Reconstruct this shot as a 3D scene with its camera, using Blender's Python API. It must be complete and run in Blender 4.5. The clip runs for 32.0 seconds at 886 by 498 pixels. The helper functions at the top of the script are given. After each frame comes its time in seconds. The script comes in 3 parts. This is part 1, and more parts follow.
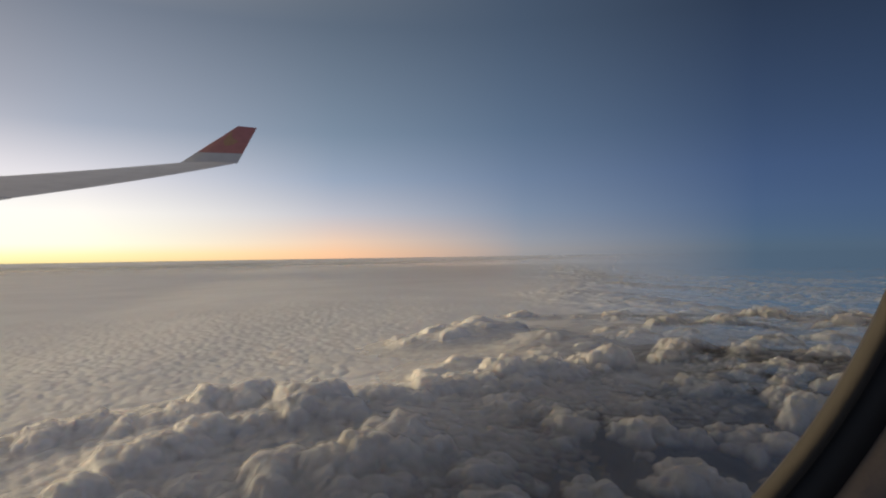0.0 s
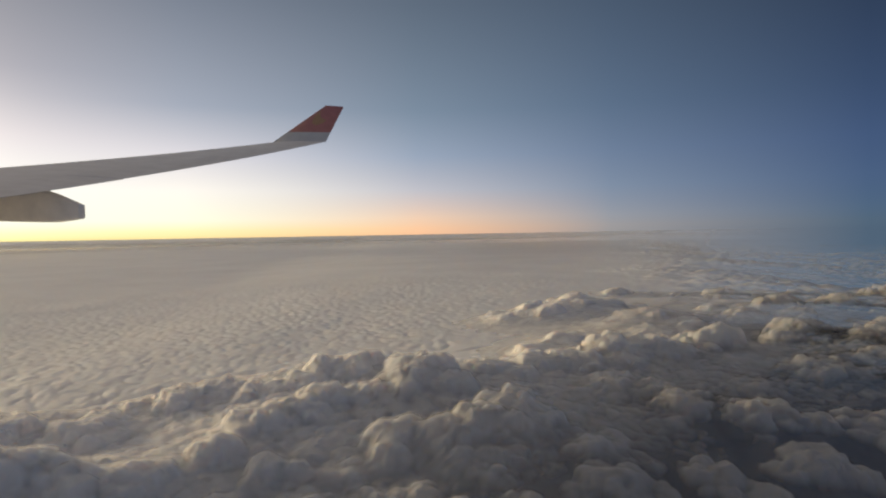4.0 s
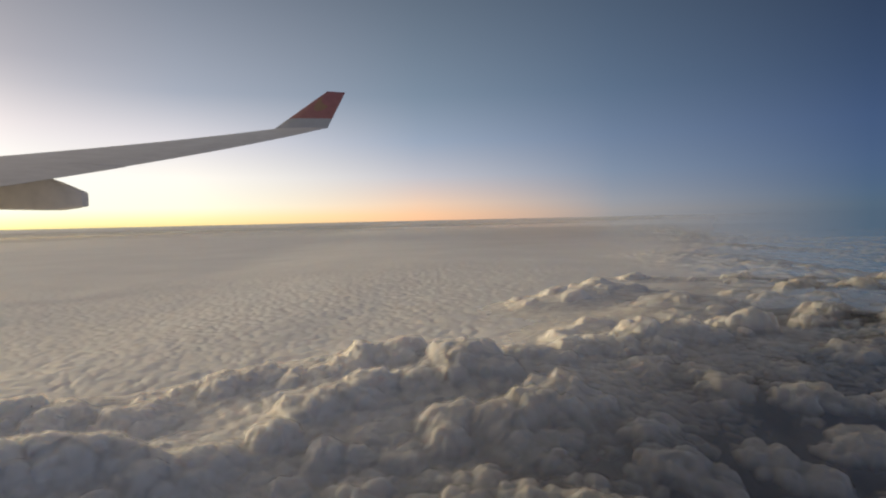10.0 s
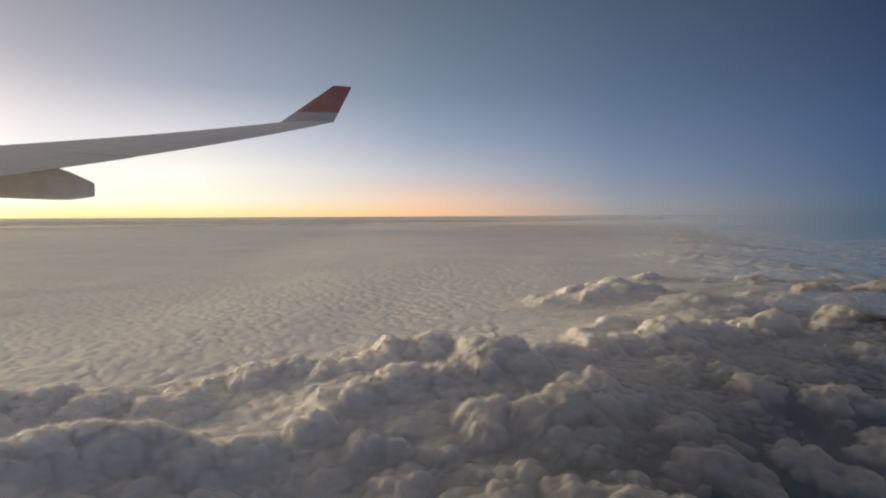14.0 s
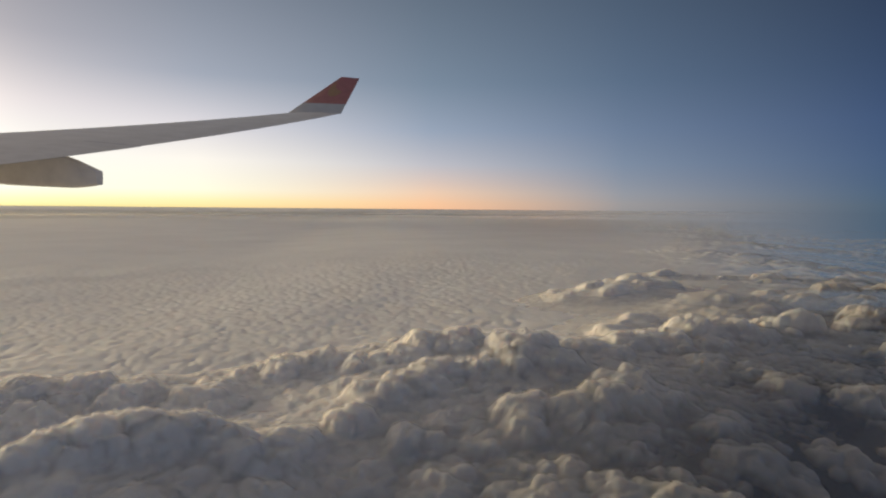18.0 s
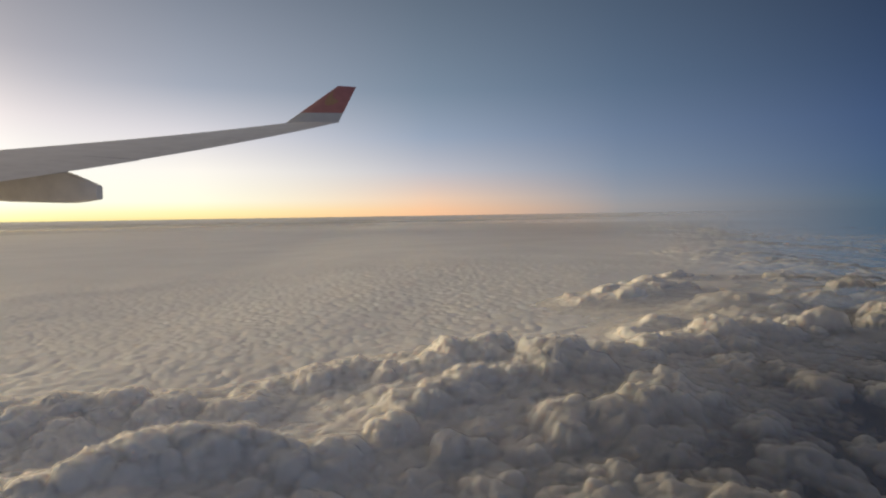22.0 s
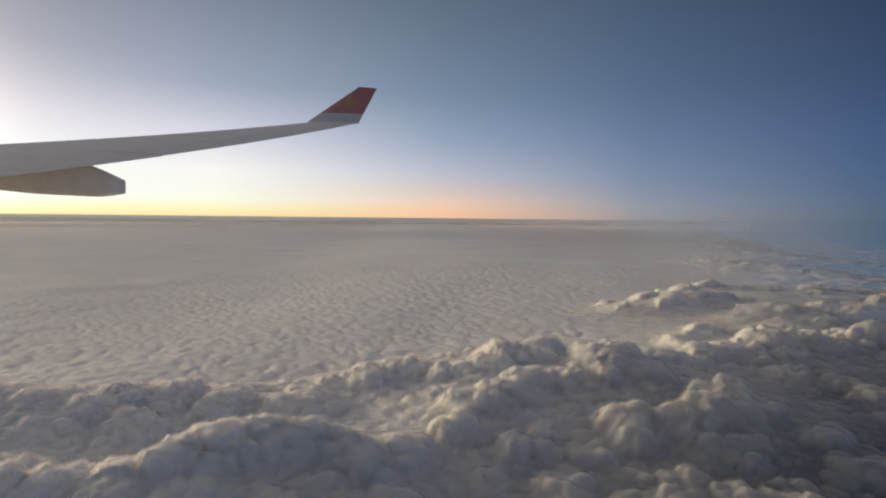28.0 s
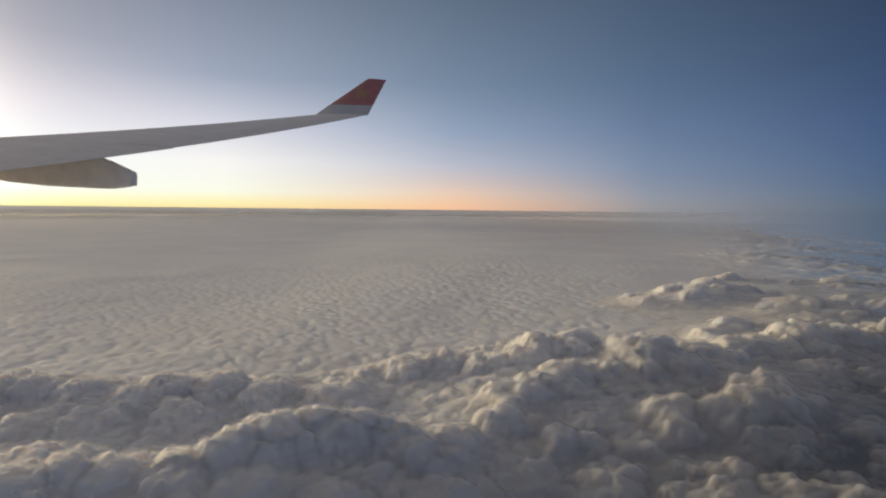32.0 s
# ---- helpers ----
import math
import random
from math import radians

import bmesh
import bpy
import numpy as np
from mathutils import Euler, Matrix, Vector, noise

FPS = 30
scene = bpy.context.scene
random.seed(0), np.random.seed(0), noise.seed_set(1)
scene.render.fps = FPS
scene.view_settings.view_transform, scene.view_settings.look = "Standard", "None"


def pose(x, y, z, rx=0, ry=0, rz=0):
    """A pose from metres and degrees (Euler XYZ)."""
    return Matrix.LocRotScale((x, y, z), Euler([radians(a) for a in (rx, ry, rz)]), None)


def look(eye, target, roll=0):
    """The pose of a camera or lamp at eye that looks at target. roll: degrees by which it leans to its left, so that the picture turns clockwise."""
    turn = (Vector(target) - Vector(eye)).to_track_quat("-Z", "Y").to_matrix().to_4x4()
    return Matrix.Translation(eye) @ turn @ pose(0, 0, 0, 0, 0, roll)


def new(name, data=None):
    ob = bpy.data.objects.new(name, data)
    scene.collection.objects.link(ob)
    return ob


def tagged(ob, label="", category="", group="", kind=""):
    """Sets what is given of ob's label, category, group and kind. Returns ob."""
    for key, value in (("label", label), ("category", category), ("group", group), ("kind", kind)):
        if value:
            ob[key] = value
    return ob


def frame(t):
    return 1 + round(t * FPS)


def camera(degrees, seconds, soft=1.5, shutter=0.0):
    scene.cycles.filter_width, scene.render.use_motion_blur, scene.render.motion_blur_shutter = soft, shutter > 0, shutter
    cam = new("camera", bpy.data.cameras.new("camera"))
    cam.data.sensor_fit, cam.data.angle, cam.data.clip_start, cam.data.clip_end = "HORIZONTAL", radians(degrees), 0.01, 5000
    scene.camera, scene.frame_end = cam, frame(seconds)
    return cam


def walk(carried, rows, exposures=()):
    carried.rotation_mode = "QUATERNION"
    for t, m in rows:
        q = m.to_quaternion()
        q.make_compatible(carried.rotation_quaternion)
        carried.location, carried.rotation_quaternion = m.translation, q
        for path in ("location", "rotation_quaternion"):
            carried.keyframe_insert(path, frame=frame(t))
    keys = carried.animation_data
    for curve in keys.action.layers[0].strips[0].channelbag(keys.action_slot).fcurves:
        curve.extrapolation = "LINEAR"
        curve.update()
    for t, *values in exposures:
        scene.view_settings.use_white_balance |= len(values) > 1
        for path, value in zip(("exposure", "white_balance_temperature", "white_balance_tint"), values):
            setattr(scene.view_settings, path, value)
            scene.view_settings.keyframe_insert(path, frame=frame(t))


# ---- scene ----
cam = camera(69.9, 32.0, soft=2.1)
# The aircraft keeps its true size; the cloud sea is a scale model under it, so that one slow
# sideways glide gives both the drift of the clouds and the almost fixed wing.
PATH = [
    (0, (-0.081, 0.123, 0.296), (-0.058, 2.123, 0.321), -0.9),
    (0.5, (-0.084, 0.123, 0.295), (-0.076, 2.123, 0.321), -1.1),
    (1, (-0.088, 0.121, 0.295), (-0.113, 2.12, 0.328), -1.8),
    (1.5, (-0.092, 0.121, 0.295), (-0.178, 2.119, 0.317), -2.0),
    (2, (-0.097, 0.12, 0.296), (-0.199, 2.116, 0.366), -0.9),
    (2.5, (-0.099, 0.122, 0.296), (-0.242, 2.117, 0.323), -1.7),
    (3, (-0.102, 0.121, 0.297), (-0.287, 2.112, 0.306), -1.8),
    (3.5, (-0.108, 0.12, 0.297), (-0.339, 2.106, 0.273), -1.1),
    (4, (-0.111, 0.117, 0.297), (-0.351, 2.102, 0.25), -1.0),
    (4.5, (-0.115, 0.117, 0.298), (-0.357, 2.101, 0.23), -0.9),
    (6.5, (-0.132, 0.114, 0.298), (-0.373, 2.098, 0.226), -1.0),
    (7, (-0.137, 0.112, 0.298), (-0.38, 2.095, 0.227), -0.9),
    (7.5, (-0.141, 0.111, 0.298), (-0.384, 2.095, 0.229), -1.0),
    (8, (-0.146, 0.109, 0.298), (-0.388, 2.093, 0.228), -0.8),
    (8.5, (-0.15, 0.107, 0.298), (-0.394, 2.091, 0.221), -0.8),
    (9, (-0.154, 0.106, 0.298), (-0.4, 2.089, 0.217), -1.0),
    (9.5, (-0.159, 0.105, 0.299), (-0.405, 2.088, 0.211), -0.9),
    (10, (-0.163, 0.106, 0.299), (-0.409, 2.088, 0.208), -1.3),
    (10.5, (-0.168, 0.102, 0.299), (-0.415, 2.085, 0.205), -1.0),
    (11, (-0.171, 0.101, 0.299), (-0.418, 2.084, 0.2), -1.2),
    (11.5, (-0.176, 0.1, 0.299), (-0.423, 2.082, 0.197), -0.8),
    (12, (-0.18, 0.1, 0.299), (-0.427, 2.082, 0.197), -0.3),
    (12.5, (-0.186, 0.101, 0.299), (-0.435, 2.083, 0.198), -0.3),
    (13, (-0.19, 0.099, 0.299), (-0.444, 2.08, 0.202), -0.2),
    (13.5, (-0.194, 0.098, 0.299), (-0.45, 2.079, 0.201), -0.1),
    (14, (-0.199, 0.096, 0.3), (-0.455, 2.077, 0.197), -0.3),
    (14.5, (-0.204, 0.096, 0.3), (-0.457, 2.077, 0.193), -0.5),
    (16.5, (-0.222, 0.089, 0.301), (-0.481, 2.07, 0.191), 0.4),
    (17, (-0.226, 0.089, 0.301), (-0.494, 2.068, 0.186), -0.3),
    (17.5, (-0.231, 0.089, 0.302), (-0.5, 2.067, 0.184), 0.1),
    (18, (-0.235, 0.086, 0.303), (-0.506, 2.064, 0.178), 0.5),
    (18.5, (-0.24, 0.085, 0.303), (-0.513, 2.062, 0.173), 0.1),
    (19, (-0.244, 0.085, 0.303), (-0.519, 2.062, 0.176), 0.1),
    (19.5, (-0.249, 0.083, 0.304), (-0.521, 2.06, 0.176), -0.8),
    (20, (-0.254, 0.082, 0.304), (-0.524, 2.059, 0.175), -0.7),
    (20.5, (-0.258, 0.082, 0.304), (-0.53, 2.06, 0.182), -0.2),
    (21, (-0.263, 0.081, 0.304), (-0.535, 2.059, 0.191), -0.5),
    (21.5, (-0.268, 0.078, 0.305), (-0.54, 2.057, 0.195), -0.8),
    (22, (-0.273, 0.077, 0.305), (-0.543, 2.056, 0.199), -0.9),
    (22.5, (-0.277, 0.075, 0.305), (-0.547, 2.053, 0.2), -0.9),
    (23, (-0.281, 0.073, 0.305), (-0.548, 2.053, 0.201), -1.1),
    (23.5, (-0.286, 0.072, 0.305), (-0.552, 2.051, 0.201), -1.2),
    (24, (-0.291, 0.072, 0.304), (-0.557, 2.051, 0.204), -1.1),
    (24.5, (-0.296, 0.069, 0.304), (-0.561, 2.049, 0.205), -1.2),
    (25, (-0.301, 0.067, 0.303), (-0.568, 2.047, 0.204), -1.1),
    (25.5, (-0.305, 0.066, 0.304), (-0.578, 2.045, 0.202), -1.0),
    (27.5, (-0.323, 0.061, 0.305), (-0.631, 2.035, 0.205), 0.3),
    (28, (-0.327, 0.06, 0.305), (-0.644, 2.032, 0.208), 0.6),
    (28.5, (-0.332, 0.058, 0.306), (-0.655, 2.029, 0.21), 0.6),
    (29, (-0.337, 0.056, 0.306), (-0.665, 2.027, 0.209), 0.6),
    (29.5, (-0.341, 0.053, 0.307), (-0.674, 2.023, 0.208), 0.6),
    (30, (-0.345, 0.052, 0.306), (-0.682, 2.021, 0.205), 0.4),
    (30.5, (-0.351, 0.049, 0.307), (-0.69, 2.017, 0.2), 0.6),
    (31, (-0.355, 0.047, 0.307), (-0.696, 2.015, 0.196), 0.5),
    (31.5, (-0.36, 0.046, 0.307), (-0.702, 2.014, 0.19), 0.6),
    (32, (-0.364, 0.045, 0.308), (-0.707, 2.011, 0.185), 0.6),
]
walk(cam, [(t, look(eye, target, roll)) for t, eye, target, roll in PATH], exposures=[(0, 0.43, 7000, 10), (1.2, 0.44, 7100, 10), (2, 0.35, 7150, 10), (4, 0.42, 7150, 10), (9, 0.45, 7150, 10), (13, 0.42, 7050, 10), (18, 0.38, 7150, 10), (25, 0.39, 6950, 10), (28, 0.34, 6650, 10), (32, 0.33, 6650, 10)])

# ---- world and sun ----
SUN_AZ, SUN_EL = -54.0, 2.0          # degrees from +y towards +x, and above the horizon


def lin(r, g, b):
    return tuple(((c / 255 + 0.055) / 1.055) ** 2.4 if c > 10 else c / 255 / 12.92 for c in (r, g, b)) + (1.0,)


def link(tree, a, b):
    tree.links.new(a, b)


world = bpy.data.worlds.new("sunset_sky")
scene.world = world
world.use_nodes = True
wt = world.node_tree
wt.nodes.clear()


def wmath(op, a, b=None, c=None, clamp=False):
    n = wt.nodes.new("ShaderNodeMath")
    n.operation, n.use_clamp = op, clamp
    for i, v in enumerate((a, b, c)):
        if v is None:
            continue
        if isinstance(v, (int, float)):
            n.inputs[i].default_value = v
        else:
            link(wt, v, n.inputs[i])
    return n.outputs[0]


def sky_column(elev, stops):
    """Colours of the sky by elevation (degrees) at one bearing from the sun."""
    n = wt.nodes.new("ShaderNodeValToRGB")
    n.color_ramp.interpolation = "EASE" if len(stops) < 3 else "LINEAR"
    while len(n.color_ramp.elements) < len(stops):
        n.color_ramp.elements.new(0.5)
    for el, (deg, col) in zip(n.color_ramp.elements, stops):
        el.position, el.color = (deg / 90.0) ** 0.5, lin(*col)
    link(wt, elev, n.inputs[0])
    return n.outputs[0]


coord = wt.nodes.new("ShaderNodeTexCoord")
sep = wt.nodes.new("ShaderNodeSeparateXYZ")
link(wt, coord.outputs["Generated"], sep.inputs[0])
dx, dy, dz = sep.outputs
elevation = wmath("SQRT", wmath("DIVIDE", wmath("MULTIPLY", wmath("ARCSINE", wmath("MAXIMUM", dz, 0.0)), 180 / math.pi), 90.0))
flat = wmath("MAXIMUM", wmath("SQRT", wmath("ADD", wmath("MULTIPLY", dx, dx), wmath("MULTIPLY", dy, dy))), 0.0001)
toward = wmath("DIVIDE", wmath("ADD", wmath("MULTIPLY", dx, math.sin(radians(SUN_AZ))), wmath("MULTIPLY", dy, math.cos(radians(SUN_AZ)))), flat)
bearing = wmath("MULTIPLY", wmath("ARCCOSINE", wmath("MINIMUM", wmath("MAXIMUM", toward, -1.0), 1.0)), 180 / math.pi)
# bearing from the sun in degrees, and the colours up that column
# stops at 45 degrees near the sun are raised, unseen, to brighten the clouds
COLUMNS = []
COLUMNS.append((0, [(0, (255, 236, 130)), (0.6, (255, 250, 190)), (1.5, (255, 255, 240)), (5, (255, 255, 250)), (8, (255, 250, 244)), (13, (255, 246, 232)), (20, (255, 240, 216)), (45, (255, 228, 178)), (90, (98, 101, 110))]))
COLUMNS.append((7, [(0, (255, 232, 110)), (0.6, (255, 250, 190)), (1.5, (255, 255, 240)), (5, (255, 254, 250)), (8, (240, 232, 234)), (13, (182, 178, 186)), (20, (144, 144, 152)), (45, (244, 216, 170)), (90, (98, 101, 110))]))
COLUMNS.append((25, [(0, (255, 214, 120)), (0.6, (255, 240, 170)), (1.5, (255, 252, 226)), (4, (255, 250, 242)), (7, (222, 220, 228)), (11, (162, 170, 187)), (20, (117, 126, 142)), (45, (198, 184, 158)), (90, (98, 101, 110))]))
COLUMNS.append((45, [(0, (246, 180, 130)), (0.6, (246, 190, 144)), (1.5, (236, 198, 168)), (4, (188, 187, 197)), (7, (148, 162, 185)), (11, (118, 136, 157)), (20, (90, 104, 122)), (45, (130, 126, 120)), (90, (98, 101, 110))]))
COLUMNS.append((62, [(0, (138, 130, 136)), (0.6, (144, 136, 142)), (1.5, (139, 139, 151)), (4, (118, 132, 156)), (7, (102, 120, 149)), (11, (85, 105, 132)), (20, (67, 83, 105)), (45, (58, 66, 82)), (90, (98, 101, 110))]))
COLUMNS.append((81, [(0, (46, 64, 98)), (0.6, (50, 69, 102)), (1.5, (55, 75, 109)), (4, (58, 78, 116)), (7, (55, 75, 114)), (11, (48, 66, 99)), (20, (36, 48, 70)), (45, (36, 44, 60)), (90, (98, 101, 110))]))
COLUMNS.append((95, [(0, (40, 58, 92)), (4, (50, 70, 108)), (7, (48, 68, 106)), (11, (42, 60, 92)), (20, (32, 43, 64)), (45, (44, 56, 82)), (90, (98, 101, 110))]))
COLUMNS.append((120, [(0, (88, 98, 122)), (4, (90, 100, 125)), (11, (93, 103, 128)), (20, (96, 107, 132)), (45, (98, 108, 130)), (90, (98, 101, 110))]))
COLUMNS.append((180, [(0, (118, 116, 128)), (4, (126, 121, 130)), (11, (128, 124, 136)), (20, (120, 122, 138)), (45, (106, 114, 134)), (90, (98, 101, 110))]))
colour = None
for k, (deg, stops) in enumerate(COLUMNS):
    col = sky_column(elevation, stops)
    if colour is None:
        colour, last = col, deg
        continue
    step = wt.nodes.new("ShaderNodeMapRange")
    step.interpolation_type = "LINEAR"
    step.inputs["From Min"].default_value, step.inputs["From Max"].default_value = last, deg
    link(wt, bearing, step.inputs["Value"])
    mix = wt.nodes.new("ShaderNodeMix")
    mix.data_type = "RGBA"
    link(wt, step.outputs["Result"], mix.inputs["Factor"])
    link(wt, colour, mix.inputs["A"])
    link(wt, col, mix.inputs["B"])
    colour, last = mix.outputs["Result"], deg
sky = wt.nodes.new("ShaderNodeTexSky")
sky.sky_type, sky.sun_disc = "NISHITA", False
sky.sun_elevation, sky.sun_rotation, sky.altitude = radians(SUN_EL), radians(SUN_AZ), 10000
# the glare round the low sun
GLARE_AZ, GLARE_EL = radians(SUN_AZ - 12), radians(4)
nearness = wmath("ADD", wmath("ADD", wmath("MULTIPLY", dx, math.sin(GLARE_AZ) * math.cos(GLARE_EL)), wmath("MULTIPLY", dy, math.cos(GLARE_AZ) * math.cos(GLARE_EL))), wmath("MULTIPLY", dz, math.sin(GLARE_EL)))
lobe = wmath("MULTIPLY", wmath("POWER", wmath("MAXIMUM", nearness, 0.0), 60.0), 12.0)
glare = wt.nodes.new("ShaderNodeBackground")
glare.inputs["Color"].default_value = (1.0, 0.82, 0.58, 1)
link(wt, lobe, glare.inputs["Strength"])
glow = wt.nodes.new("ShaderNodeBackground")
glow.inputs["Strength"].default_value = 0.71
link(wt, colour, glow.inputs["Color"])
air = wt.nodes.new("ShaderNodeBackground")
air.inputs["Strength"].default_value = 0.02
over = wt.nodes.new("ShaderNodeCombineXYZ")
for i, v in enumerate((dx, dy, wmath("MAXIMUM", dz, 0.01))):
    link(wt, v, over.inputs[i])
link(wt, over.outputs[0], sky.inputs["Vector"])
link(wt, sky.outputs[0], air.inputs["Color"])
both = wt.nodes.new("ShaderNodeAddShader")
link(wt, glow.outputs[0], both.inputs[0])
link(wt, air.outputs[0], both.inputs[1])
every = wt.nodes.new("ShaderNodeAddShader")
link(wt, both.outputs[0], every.inputs[0])
link(wt, glare.outputs[0], every.inputs[1])
link(wt, every.outputs[0], wt.nodes.new("ShaderNodeOutputWorld").inputs["Surface"])

sun = new("sun", bpy.data.lights.new("sun", "SUN"))
sun.data.energy, sun.data.angle, sun.data.color = 2.8, radians(10.0), (1.0, 0.82, 0.50)
sun_az, sun_el = radians(SUN_AZ - 8), radians(SUN_EL + 1)
sun_way = Vector((math.sin(sun_az) * math.cos(sun_el), math.cos(sun_az) * math.cos(sun_el), math.sin(sun_el)))
sun.matrix_world = look(sun_way * 50, (0, 0, 0))


# ---- materials ----
def material(name, base, rough=0.5, metal=0.0, vary=0.0, scale=5.0, bump=0.0, bump_scale=20.0, subsurface=0.0, radius=0.02, detail=6.0):
    m = bpy.data.materials.new(name)
    m.use_nodes = True
    t = m.node_tree
    p = t.nodes["Principled BSDF"]
    p.inputs["Base Color"].default_value = (*base, 1)
    p.inputs["Roughness"].default_value, p.inputs["Metallic"].default_value = rough, metal
    geo = t.nodes.new("ShaderNodeNewGeometry")
    if vary:
        n1 = t.nodes.new("ShaderNodeTexNoise")
        n1.inputs["Scale"].default_value, n1.inputs["Detail"].default_value = scale, detail
        t.links.new(geo.outputs["Position"], n1.inputs["Vector"])
        ramp = t.nodes.new("ShaderNodeValToRGB")
        ramp.color_ramp.elements[0].position, ramp.color_ramp.elements[1].position = 0.3, 0.7
        ramp.color_ramp.elements[0].color = (*[c * (1 - vary) for c in base], 1)
        ramp.color_ramp.elements[1].color = (*[min(1, c * (1 + vary * 0.5)) for c in base], 1)
        t.links.new(n1.outputs["Fac"], ramp.inputs[0])
        t.links.new(ramp.outputs[0], p.inputs["Base Color"])
    if bump:
        n2 = t.nodes.new("ShaderNodeTexNoise")
        n2.inputs["Scale"].default_value, n2.inputs["Detail"].default_value = bump_scale, 5.0
        t.links.new(geo.outputs["Position"], n2.inputs["Vector"])
        b = t.nodes.new("ShaderNodeBump")
        b.inputs["Strength"].default_value, b.inputs["Distance"].default_value = 0.6, bump
        t.links.new(n2.outputs["Fac"], b.inputs["Height"])
        t.links.new(b.outputs[0], p.inputs["Normal"])
    if subsurface:
        p.inputs["Subsurface Weight"].default_value = subsurface
        p.inputs["Subsurface Radius"].default_value = (1.0, 0.9, 0.8)
        p.inputs["Subsurface Scale"].default_value = radius
    return m


CLOUD = material("cloud_vapour", (0.88, 0.86, 0.83), rough=0.75, vary=0.06, scale=6.0, subsurface=1.0, radius=0.020)
CLOUD.node_tree.nodes["Principled BSDF"].inputs["Specular IOR Level"].default_value = 0.3
SHEET = material("stratus_vapour", (0.88, 0.86, 0.83), rough=0.7, vary=0.06, scale=1.5, bump=0.0015, bump_scale=60.0, subsurface=1.0, radius=0.014)
SHEET.node_tree.nodes["Principled BSDF"].inputs["Specular IOR Level"].default_value = 0.5
# distance haze is put into this sheet's cooler, duller base colour
FAR_HAZE = material("far_haze_tint", (0.80, 0.81, 0.80), rough=0.5, vary=0.18, scale=0.05, detail=3.0)
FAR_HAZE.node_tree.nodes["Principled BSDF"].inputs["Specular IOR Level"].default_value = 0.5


def thinned(m, make, glow_through=0.0):
    """Lets a material thin out: make(tree) gives the socket with its opacity. glow_through: the share of light that passes on."""
    t = m.node_tree
    out, p = t.nodes["Material Output"], t.nodes["Principled BSDF"]
    if glow_through:
        passing, shared = t.nodes.new("ShaderNodeBsdfTranslucent"), t.nodes.new("ShaderNodeMixShader")
        passing.inputs["Color"].default_value = p.inputs["Base Color"].default_value
        shared.inputs[0].default_value = glow_through
        link(t, p.outputs[0], shared.inputs[1])
        link(t, passing.outputs[0], shared.inputs[2])
        p = shared
    mix, clear = t.nodes.new("ShaderNodeMixShader"), t.nodes.new("ShaderNodeBsdfTransparent")
    link(t, make(t), mix.inputs[0])
    link(t, clear.outputs[0], mix.inputs[1])
    link(t, p.outputs[0], mix.inputs[2])
    link(t, mix.outputs[0], out.inputs["Surface"])


def by_thickness(t, scale=40.0, low=0.35, high=0.8):
    """Vapour as dense as its thickness, torn by noise."""
    att, geo, n, times = t.nodes.new("ShaderNodeAttribute"), t.nodes.new("ShaderNodeNewGeometry"), t.nodes.new("ShaderNodeTexNoise"), t.nodes.new("ShaderNodeMath")
    att.attribute_name = "thickness"
    n.inputs["Scale"].default_value, n.inputs["Detail"].default_value = scale, 4.0
    t.links.new(geo.outputs["Position"], n.inputs["Vector"])
    spread = t.nodes.new("ShaderNodeMapRange")
    spread.inputs["From Min"].default_value, spread.inputs["From Max"].default_value = 0.3, 0.7
    spread.inputs["To Min"].default_value, spread.inputs["To Max"].default_value = low, high
    t.links.new(n.outputs["Fac"], spread.inputs["Value"])
    times.operation = "MULTIPLY"
    t.links.new(att.outputs["Fac"], times.inputs[0])
    t.links.new(spread.outputs["Result"], times.inputs[1])
    return times.outputs[0]


def by_body(t):
    att = t.nodes.new("ShaderNodeAttribute")
    att.attribute_name = "thickness"
    return att.outputs["Fac"]


def by_distance(near, far, body=False, dawn=0.0):
    """Haze put into the opacity: whole on the sunward side; on the far side from the sun it dissolves with distance."""
    def make(t):
        geo, sep = t.nodes.new("ShaderNodeNewGeometry"), t.nodes.new("ShaderNodeSeparateXYZ")
        t.links.new(geo.outputs["Position"], sep.inputs[0])

        def step(op, a, b=None):
            n = t.nodes.new("ShaderNodeMath")
            n.operation = op
            for i, v in enumerate((a, b)):
                if isinstance(v, (int, float)):
                    n.inputs[i].default_value = v
                elif v is not None:
                    t.links.new(v, n.inputs[i])
            return n.outputs[0]

        def smooth(v, low, high):
            n = t.nodes.new("ShaderNodeMapRange")
            n.interpolation_type = "SMOOTHSTEP"
            n.inputs["From Min"].default_value, n.inputs["From Max"].default_value = low, high
            t.links.new(v, n.inputs["Value"])
            return n.outputs["Result"]

        side = smooth(step("ARCTAN2", sep.outputs[0], sep.outputs[1]), radians(-12), radians(24))
        range_ = step("SQRT", step("ADD", step("MULTIPLY", sep.outputs[0], sep.outputs[0]), step("MULTIPLY", sep.outputs[1], sep.outputs[1])))
        left = step("SUBTRACT", 1.0, step("MULTIPLY", side, smooth(step("LOGARITHM", range_, 10.0), math.log10(near), math.log10(far))))
        if dawn:
            left = step("MULTIPLY", left, smooth(step("LOGARITHM", range_, 10.0), math.log10(dawn), math.log10(dawn) + 0.9))
        return step("MULTIPLY", left, by_body(t)) if body else left
    return make


